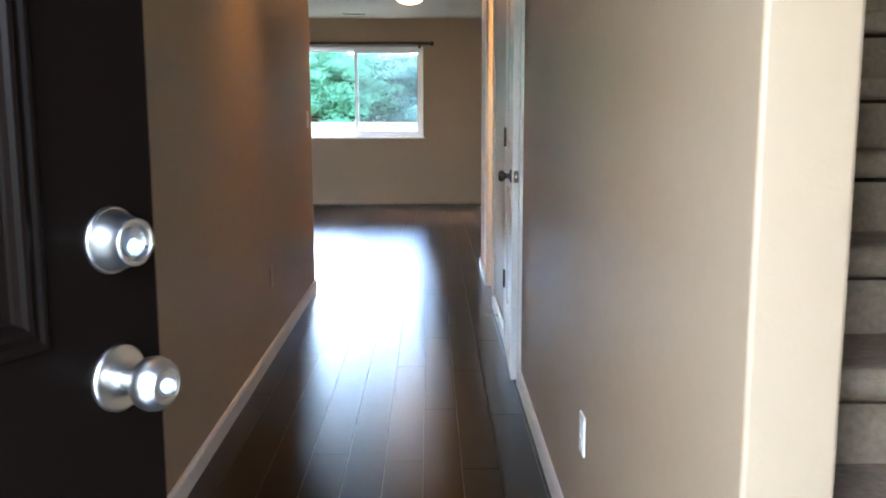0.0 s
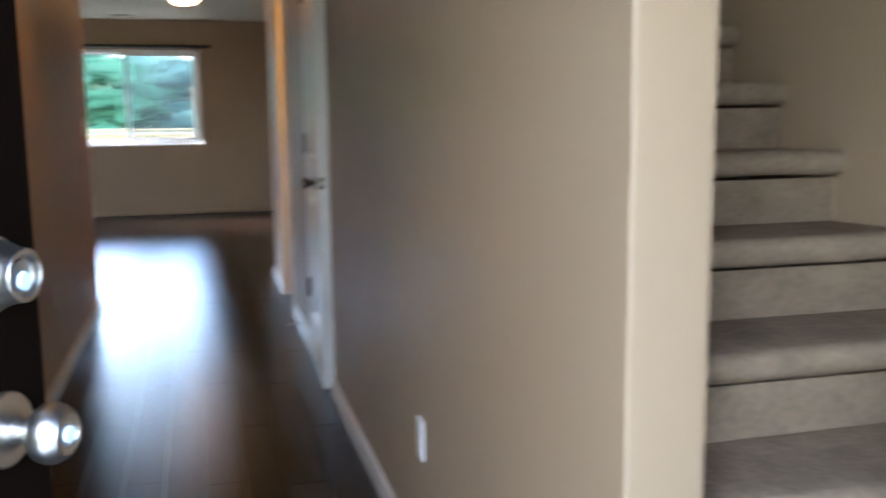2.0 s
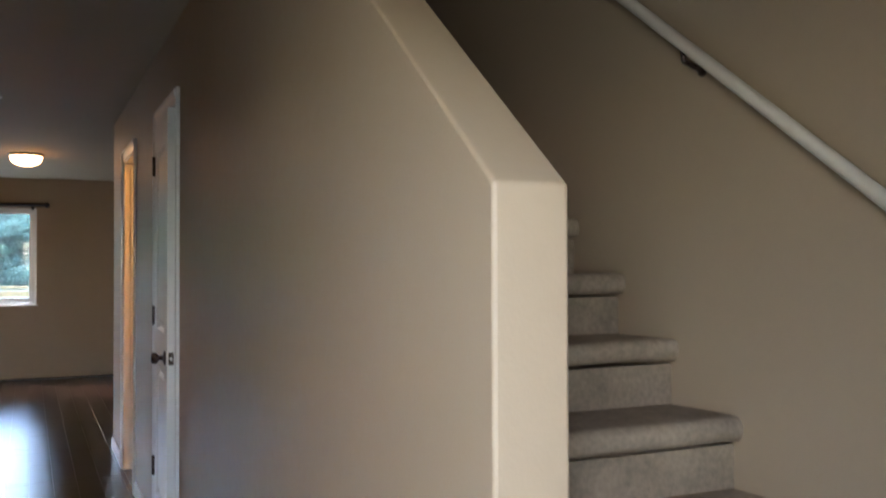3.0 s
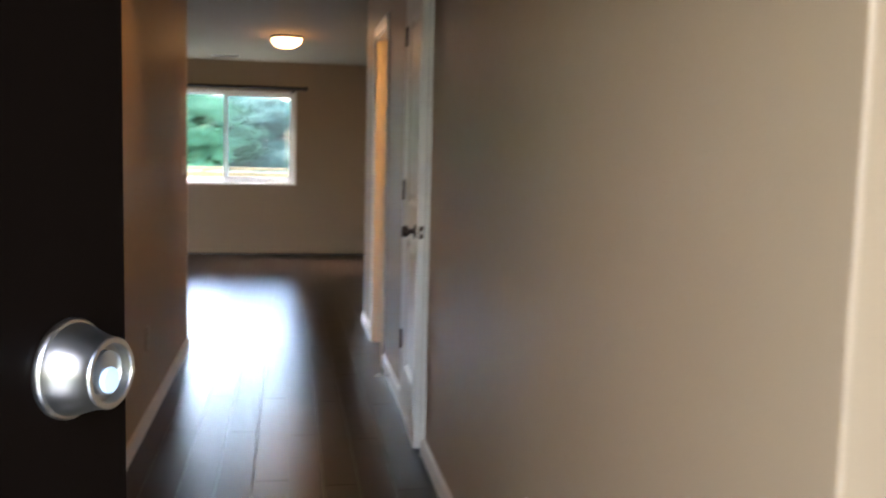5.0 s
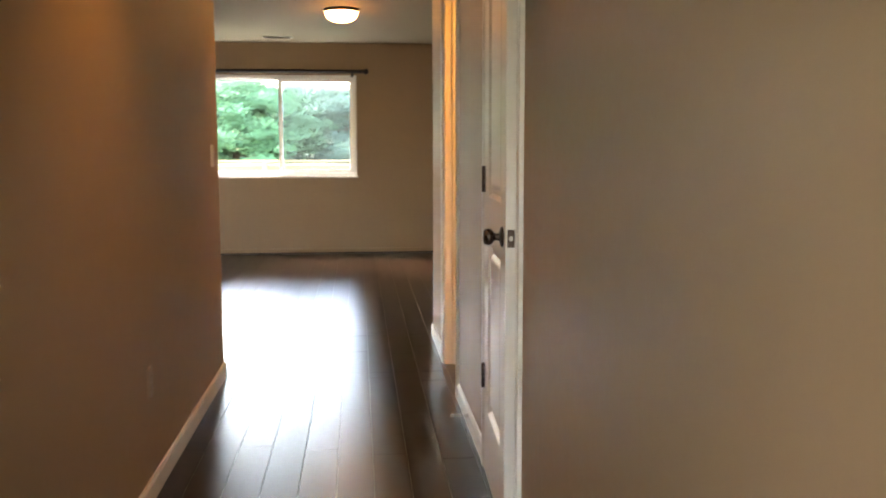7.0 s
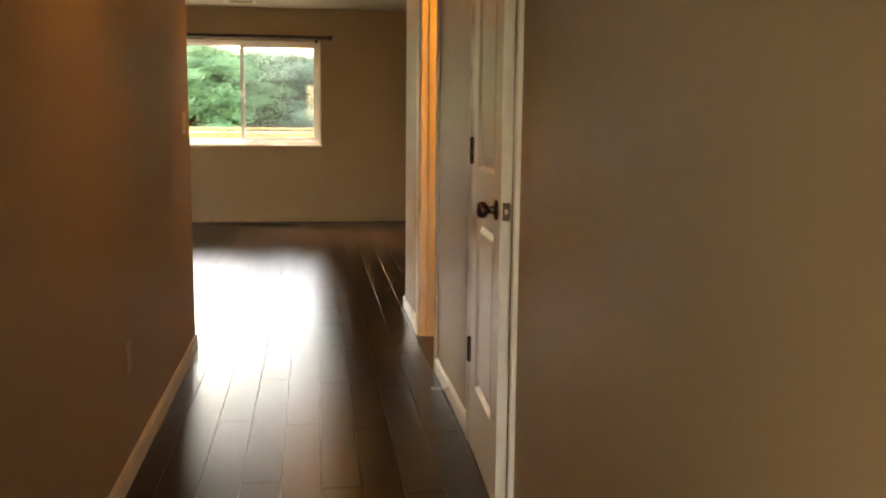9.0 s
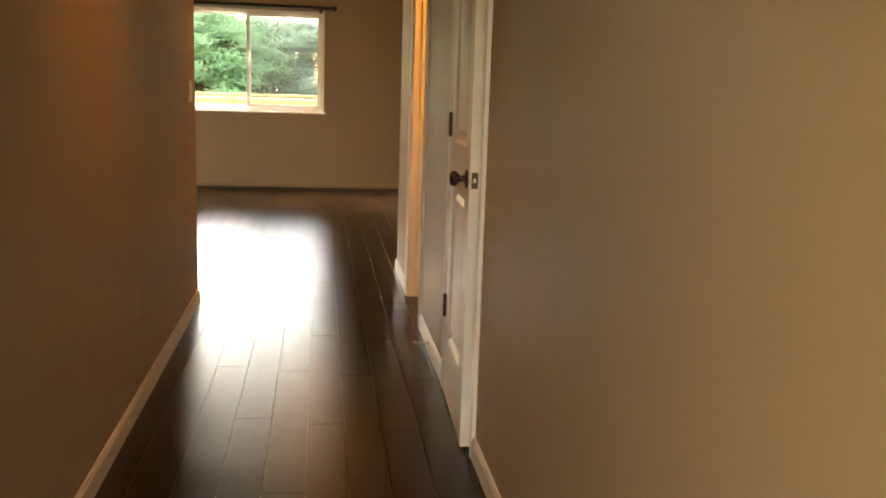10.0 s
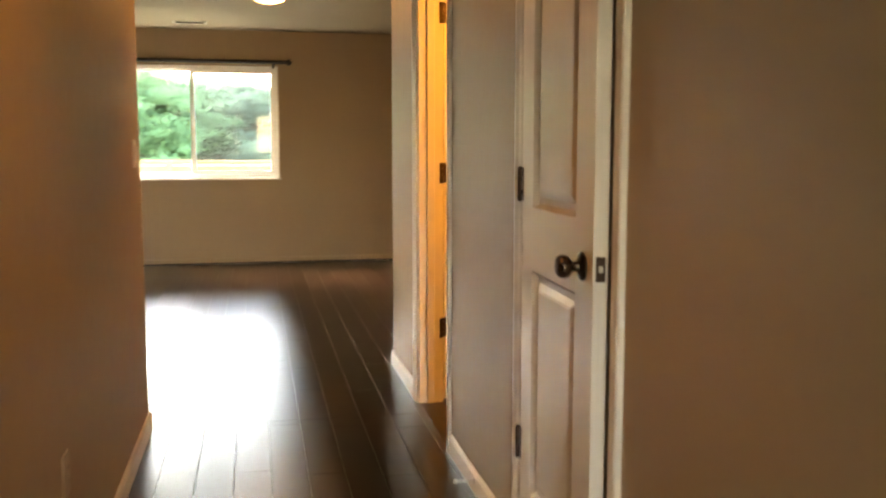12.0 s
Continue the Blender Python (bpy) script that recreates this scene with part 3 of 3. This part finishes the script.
# ---- window ----
win = thing("window_1", pose(0, 0, 0), "white vinyl sliding window with two panes", "window", kind="structure")
Y0, Y1 = FAR + 0.035, FAR + 0.105
fr = 0.045
part("window_frame", boxes((WIN_X0, WIN_X0 + fr, Y0, Y1, WIN_Z0, WIN_Z1), bevel=0.004), VINYL, win)
part("window_frame", boxes((WIN_X1 - fr, WIN_X1, Y0, Y1, WIN_Z0, WIN_Z1), bevel=0.004), VINYL, win)
part("window_frame", boxes((WIN_X0 + fr, WIN_X1 - fr, Y0, Y1, WIN_Z0, WIN_Z0 + fr), bevel=0.004), VINYL, win)
part("window_frame", boxes((WIN_X0 + fr, WIN_X1 - fr, Y0, Y1, WIN_Z1 - fr, WIN_Z1), bevel=0.004), VINYL, win)
MID = (WIN_X0 + WIN_X1) / 2
for xa, xb, ya, rim in ((WIN_X0 + fr, MID + 0.02, Y0 + 0.036, 0.022), (MID - 0.022, WIN_X1 - fr, Y0 + 0.008, 0.036)):
    za, zb = WIN_Z0 + fr, WIN_Z1 - fr
    sash = part("sash", boxes((xa, xa + rim, ya, ya + 0.026, za, zb), (xb - rim, xb, ya, ya + 0.026, za, zb), (xa + rim, xb - rim, ya, ya + 0.026, za, za + rim), (xa + rim, xb - rim, ya, ya + 0.026, zb - rim, zb)), VINYL, win)
    pane = part("pane", boxes((xa + rim, xb - rim, ya + 0.011, ya + 0.015, za + rim, zb - rim)), GLASS, sash)
    pane.visible_shadow = False
part("sash_lock", boxes((MID - 0.016, MID + 0.004, Y0 - 0.006, Y0 + 0.009, 1.50, 1.56), bevel=0.003), VINYL, win)
scr = part("screen", boxes((MID + 0.02, WIN_X1 - fr, Y1 - 0.008, Y1 - 0.007, WIN_Z0 + fr, WIN_Z1 - fr)), SCREEN, win, "grey insect screen")
scr.visible_shadow = False
part("window_sill", boxes((WIN_X0 - 0.02, WIN_X1 + 0.02, FAR - 0.014, Y0, WIN_Z0 - 0.016, WIN_Z0 + 0.004), bevel=0.003), TRIM, win, "white painted sill")

rod = thing("curtain_rod", pose(0, 0, 0), "dark bronze curtain rod above the window, bare", "curtain rod")
RODY, RODZ = FAR - 0.075, 2.197
part("rod", tube((-2.47, RODY, RODZ), (-0.435, RODY, RODZ), 0.021, 16), BLACK, rod, smooth=True)
for x, s in ((-0.435, 1), (-2.47, -1)):
    part("finial", lathe([(0, 0), (0.017, 0.001), (0.019, 0.008), (0.014, 0.013), (0.016, 0.018), (0.025, 0.030), (0.028, 0.042), (0.024, 0.055), (0.012, 0.064), (0, 0.066)], 20, pose(x, RODY, RODZ, 0, 90 * s, 0) @ Matrix.Scale(1.2, 4)), BLACK, rod, "round finial", True)
for x in (-0.55, -2.37):
    part("bracket", boxes((x - 0.008, x + 0.008, RODY - 0.004, FAR, RODZ - 0.03, RODZ - 0.012), (x - 0.016, x + 0.016, FAR - 0.006, FAR, RODZ - 0.06, RODZ + 0.02)), BLACK, rod)


# ---- ceiling lamps ----
def dome_lamp(x, y, watts, label):
    t = thing("ceiling_lamp", pose(x, y, CEILING), label, "ceiling light")
    part("base", lathe([(0, 0), (0.155, 0), (0.165, -0.006), (0.168, -0.018), (0.160, -0.026), (0.150, -0.028), (0, -0.028)], 40), BRONZE, t, "dark bronze rim", True)
    part("shade", lathe([(0.150, -0.027), (0.148, -0.045), (0.135, -0.075), (0.105, -0.100), (0.06, -0.115), (0, -0.120)], 40), DOME_GLOW, t, "lit frosted glass dome", True)
    if watts:
        d = bpy.data.lights.new("bulb", "POINT")
        d.energy, d.color, d.shadow_soft_size = watts, AMBER, 0.145
        b = new("bulb", d)
        b.matrix_world = pose(x, y, CEILING - 0.27)
    return t


dome_lamp(-0.625, 8.5, 0, "flush dome ceiling lamp, lit, with a dark bronze rim")
dome_lamp(1.1, 4.2, BATH_WATTS, "flush dome ceiling lamp, lit, in the small side room")


def can_light(x, y):
    t = thing("recessed_light", pose(x, y, CEILING), "white round recessed ceiling light, lit warm", "ceiling light", "hallway recessed lights")
    part("trim_ring", lathe([(0.062, -0.001), (0.066, -0.004), (0.088, -0.006), (0.094, -0.004), (0.095, 0.0), (0.062, 0.0)], 40), TRIM, t, smooth=True)
    part("lens", lathe([(0, -0.002), (0.063, -0.002), (0.063, 0.0), (0, 0.0)], 32), CAN_GLOW, t, "glowing frosted lens")
    d = bpy.data.lights.new("can", "SPOT")
    d.energy, d.color, d.shadow_soft_size, d.spot_size, d.spot_blend = CAN_WATTS, WARM, 0.07, radians(92), 0.9
    o = new("can", d)
    o.matrix_world = look((x, y, CEILING - 0.012), (x, y, 0))
    return t


can_light(-0.855, 2.81)
can_light(-0.855, 5.27)
# unseen third light, added at like spacing to warm the near walls
can_light(-0.855, 0.35)

vent = thing("ceiling_vent", pose(-1.38, 10.64, CEILING), "ceiling register with dark slats near the window", "vent")
part("frame", boxes((-0.16, 0.16, -0.075, -0.055, -0.008, 0), (-0.16, 0.16, 0.055, 0.075, -0.008, 0), (-0.16, -0.14, -0.055, 0.055, -0.008, 0), (0.14, 0.16, -0.055, 0.055, -0.008, 0)), TRIM, vent)
part("backing", boxes((-0.14, 0.14, -0.055, 0.055, -0.002, 0.0)), SLOT, vent, "dark duct opening")
for i in range(7):
    y = -0.048 + i * 0.016
    part("slat", prism([(y - 0.006, -0.007), (y - 0.005, -0.008), (y + 0.006, -0.002), (y + 0.005, -0.001)], -0.14, 0.14, "x"), BRONZE, vent)

# ---- unseen glazed opening, added to let daylight onto the living room's far wall ----
fill_opening = thing("added_window", pose(LIV_L - 0.06, 0, 0), "white vinyl glazed opening, unseen, added to light the far wall", "window", kind="structure")
for ya, yb in ((FILL_Y0, FILL_Y0 + 0.05), ((FILL_Y0 + FILL_Y1) / 2 - 0.03, (FILL_Y0 + FILL_Y1) / 2 + 0.03), (FILL_Y1 - 0.05, FILL_Y1)):
    part("stile", boxes((-0.03, 0.03, ya, yb, 0.05, FILL_Z1 - 0.05), bevel=0.004), VINYL, fill_opening)
for za, zb in ((0.0, 0.05), (FILL_Z1 - 0.05, FILL_Z1)):
    part("rail", boxes((-0.03, 0.03, FILL_Y0, FILL_Y1, za, zb), bevel=0.004), VINYL, fill_opening)
for ya, yb in ((FILL_Y0 + 0.05, (FILL_Y0 + FILL_Y1) / 2 - 0.03), ((FILL_Y0 + FILL_Y1) / 2 + 0.03, FILL_Y1 - 0.05)):
    part("pane", boxes((-0.004, 0.004, ya, yb, 0.05, FILL_Z1 - 0.05)), GLASS, fill_opening).visible_shadow = False

# ---- outside ----
GROUND = -0.55
structure("ground", boxes((-400, 400, -400, 400, GROUND - 0.2, GROUND)), GRASS, "short green lawn round the house", "ground")
structure("porch", boxes((-3, 3, -3.2, FRONT - 0.16, GROUND, -0.02), bevel=0.01), CONCRETE, "grey concrete porch slab at the entry", "porch")

FENCE_Y, FENCE_TOP = 17.2, 1.07
fence = thing("fence", pose(0, FENCE_Y, GROUND), "new cedar board fence along the back yard, boards whitened for glare", "fence")
fh = FENCE_TOP - GROUND
board = boxes((-0.068, 0.068, -0.009, 0.009, 0.04, fh - 0.06))
board_mesh = bpy.data.meshes.new("board")
board.to_mesh(board_mesh)
board.free()
board_mesh.materials.append(FENCE_GLARE)
for i in range(70):
    o = new("board", board_mesh)
    o.parent = fence
    o.location = (-7 + i * 0.141, random.uniform(-0.003, 0.003), random.uniform(-0.008, 0.008))
part("cap_rail", boxes((-7.1, 2.9, -0.07, 0.07, fh - 0.04, fh), bevel=0.006), FENCE, fence)
part("rail", boxes((-7.1, 2.9, -0.048, -0.010, fh - 0.19, fh - 0.10)), FENCE, fence)
part("rail", boxes((-7.1, 2.9, -0.048, -0.010, 0.25, 0.34)), FENCE, fence)
for i in range(5):
    part("post", boxes((-7 + i * 2.4 - 0.05, -7 + i * 2.4 + 0.05, -0.15, -0.05, 0, fh - 0.04), bevel=0.006), FENCE, fence)


def tree(x, y, height, spread, seed, mat, leaves, label, droop=0.45, leaf=0.1):
    rnd = random.Random(seed)
    t = thing("tree", pose(x, y, GROUND), label, "tree", "trees behind the fence")
    bm = bmesh.new()

    def limb(a, b, r0, r1, sides=7):
        q = (b - a).to_track_quat("Z", "Y").to_matrix()
        rr = []
        for p, r in ((a, r0), (b, r1)):
            rr.append([bm.verts.new(p + q @ Vector((r * math.cos(2 * math.pi * i / sides), r * math.sin(2 * math.pi * i / sides), 0))) for i in range(sides)])
        for i in range(sides):
            bm.faces.new((rr[0][i], rr[0][(i + 1) % sides], rr[1][(i + 1) % sides], rr[1][i]))

    tips = []
    base, lean = Vector((0, 0, 0)), Vector((rnd.uniform(-.03, .03), rnd.uniform(-.03, .03), 1))
    n = 9
    for i in range(n):
        top = base + lean * (height * 0.95 / n) + Vector((rnd.uniform(-.08, .08), rnd.uniform(-.08, .08), 0))
        limb(base, top, height * 0.022 * (1 - i / n) + 0.02, height * 0.022 * (1 - (i + 1) / n) + 0.02)
        if i > 0:
            for _ in range(5):
                a = rnd.uniform(0, 2 * math.pi)
                reach = spread * (0.45 + 0.55 * math.sin(math.pi * (i + 0.6) / (n + 0.6))) * rnd.uniform(0.65, 1.1)
                mid = base.lerp(top, rnd.random()) + Vector((math.cos(a) * reach * 0.5, math.sin(a) * reach * 0.5, height * 0.05 * rnd.uniform(0.2, 1.2)))
                end = mid + Vector((math.cos(a) * reach * 0.5, math.sin(a) * reach * 0.5, -droop * reach * rnd.uniform(0.1, 0.6)))
                limb(base.lerp(top, 0.5), mid, 0.05, 0.03, 5)
                limb(mid, end, 0.03, 0.01, 5)
                tips += [mid, mid.lerp(end, 0.5), end, end]
        base = top
    tips.append(base)
    part("trunk", bm, BARK, t, "brown bark trunk and limbs")
    verts, faces = [], []
    per = max(1, leaves // (len(tips) * 6))
    for c in tips:
        for _ in range(6):
            clump = c + Vector((rnd.gauss(0, 0.36), rnd.gauss(0, 0.36), rnd.gauss(-0.1, 0.16))) * (spread / 2.6)
            for _ in range(per):
                p = clump + Vector((rnd.gauss(0, 0.17), rnd.gauss(0, 0.17), rnd.gauss(0, 0.055)))
                out = Vector((p.x, p.y, 0)).normalized() * 0.7 + Vector((rnd.gauss(0, 0.3), rnd.gauss(0, 0.3), 0.75 + rnd.gauss(0, 0.25)))
                u = out.cross(Vector((rnd.gauss(0, 1), rnd.gauss(0, 1), rnd.gauss(0, 1)))).normalized() * leaf * rnd.uniform(0.6, 1.3)
                w = out.cross(u).normalized() * leaf * rnd.uniform(0.22, 0.4)
                k = len(verts)
                verts += [p, p + u * 0.5 + w * 0.5, p + u, p + u * 0.5 - w * 0.5]
                faces.append((k, k + 1, k + 2, k + 3))
    me = bpy.data.meshes.new("crown")
    me.from_pydata([tuple(v) for v in verts], [], faces)
    me.materials.append(mat)
    cr = new("crown", me)
    cr.parent = t
    return t


tree(-3.0, 21.5, 3.45, 2.0, 1, LEAF, 95000, "leafy green tree with drooping boughs behind the fence")
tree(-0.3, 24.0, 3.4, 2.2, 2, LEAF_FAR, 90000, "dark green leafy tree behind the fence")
tree(-5.6, 23.5, 3.75, 2.3, 3, LEAF, 70000, "leafy green tree behind the fence")
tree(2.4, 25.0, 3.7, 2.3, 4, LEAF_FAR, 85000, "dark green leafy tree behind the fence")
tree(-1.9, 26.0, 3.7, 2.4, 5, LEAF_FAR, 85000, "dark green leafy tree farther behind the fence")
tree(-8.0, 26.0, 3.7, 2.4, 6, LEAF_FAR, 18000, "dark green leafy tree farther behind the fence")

# ---- plank floor ----
floor = structure("floor", boxes((LEFT - 0.12, STAIR_R + 0.12, FRONT - 0.16, HALL_END_L, -0.56, -0.0125), (LIV_L - 0.12, LIV_R + 0.12, HALL_END_L, FAR + 0.15, -0.56, -0.0125), (RIGHT + 0.12, LIV_R + 0.12, 3.5, HALL_END_L, -0.56, -0.0125)), SLOT, "dark espresso wood-look plank floor with glossy finish", "floor")
PW, SHIFT, GAP = 0.1425, 0.0175, 0.0012
plank_meshes = {}


def plank(x0, x1, y0, y1):
    w, l = round(x1 - x0, 4), round(y1 - y0, 4)
    key = (w, l)
    if key not in plank_meshes:
        c, hw, hl = 0.0009, w / 2 - GAP / 2, l / 2 - GAP / 2
        v, f = [], []
        for (ax, ay, z) in ((hw, hl, -0.012), (hw, hl, -0.0010), (hw - c, hl - c, 0.0)):
            v += [(-ax, -ay, z), (ax, -ay, z), (ax, ay, z), (-ax, ay, z)]
        for r in (0, 4):
            f += [(r + i, r + (i + 1) % 4, r + 4 + (i + 1) % 4, r + 4 + i) for i in range(4)]
        f.append((8, 9, 10, 11))
        me = bpy.data.meshes.new("plank")
        me.from_pydata(v, [], f)
        me.materials.append(PLANK)
        plank_meshes[key] = me
    o = new("plank", plank_meshes[key])
    o.parent = floor
    o.location = ((x0 + x1) / 2, (y0 + y1) / 2, 0)


def lay(xa, xb, ya, yb, offset):
    """Planks along y over a rectangle, rows counted from one common line so that joints run on."""
    i0, i1 = math.floor((xa + SHIFT) / PW), math.ceil((xb + SHIFT) / PW)
    for i in range(i0, i1):
        x0, x1 = max(xa, i * PW - SHIFT), min(xb, (i + 1) * PW - SHIFT)
        if x1 - x0 < 0.006:
            continue
        start = -3.0 - ((i * 0.53 + offset) % 1.0) * 1.28
        y = start
        while y < yb:
            y0, y1 = max(y, ya), min(y + 1.28, yb)
            if y1 - y0 > 0.01:
                plank(x0, x1, round(y0, 3), round(y1, 3))
            y += 1.28


lay(LEFT, RIGHT, FRONT, HALL_END_L, 0.3)
lay(RIGHT, STAIR_R, FRONT, NOSE_1 + 0.05, 0.3)
lay(LIV_L, RIGHT, HALL_END_L, HALL_END_R, 0.3)
lay(LIV_L, LIV_R, HALL_END_R, FAR, 0.3)
lay(RIGHT, LIV_R, BATH_Y0 - 0.1, BATH_Y1 + 0.1, 0.3)
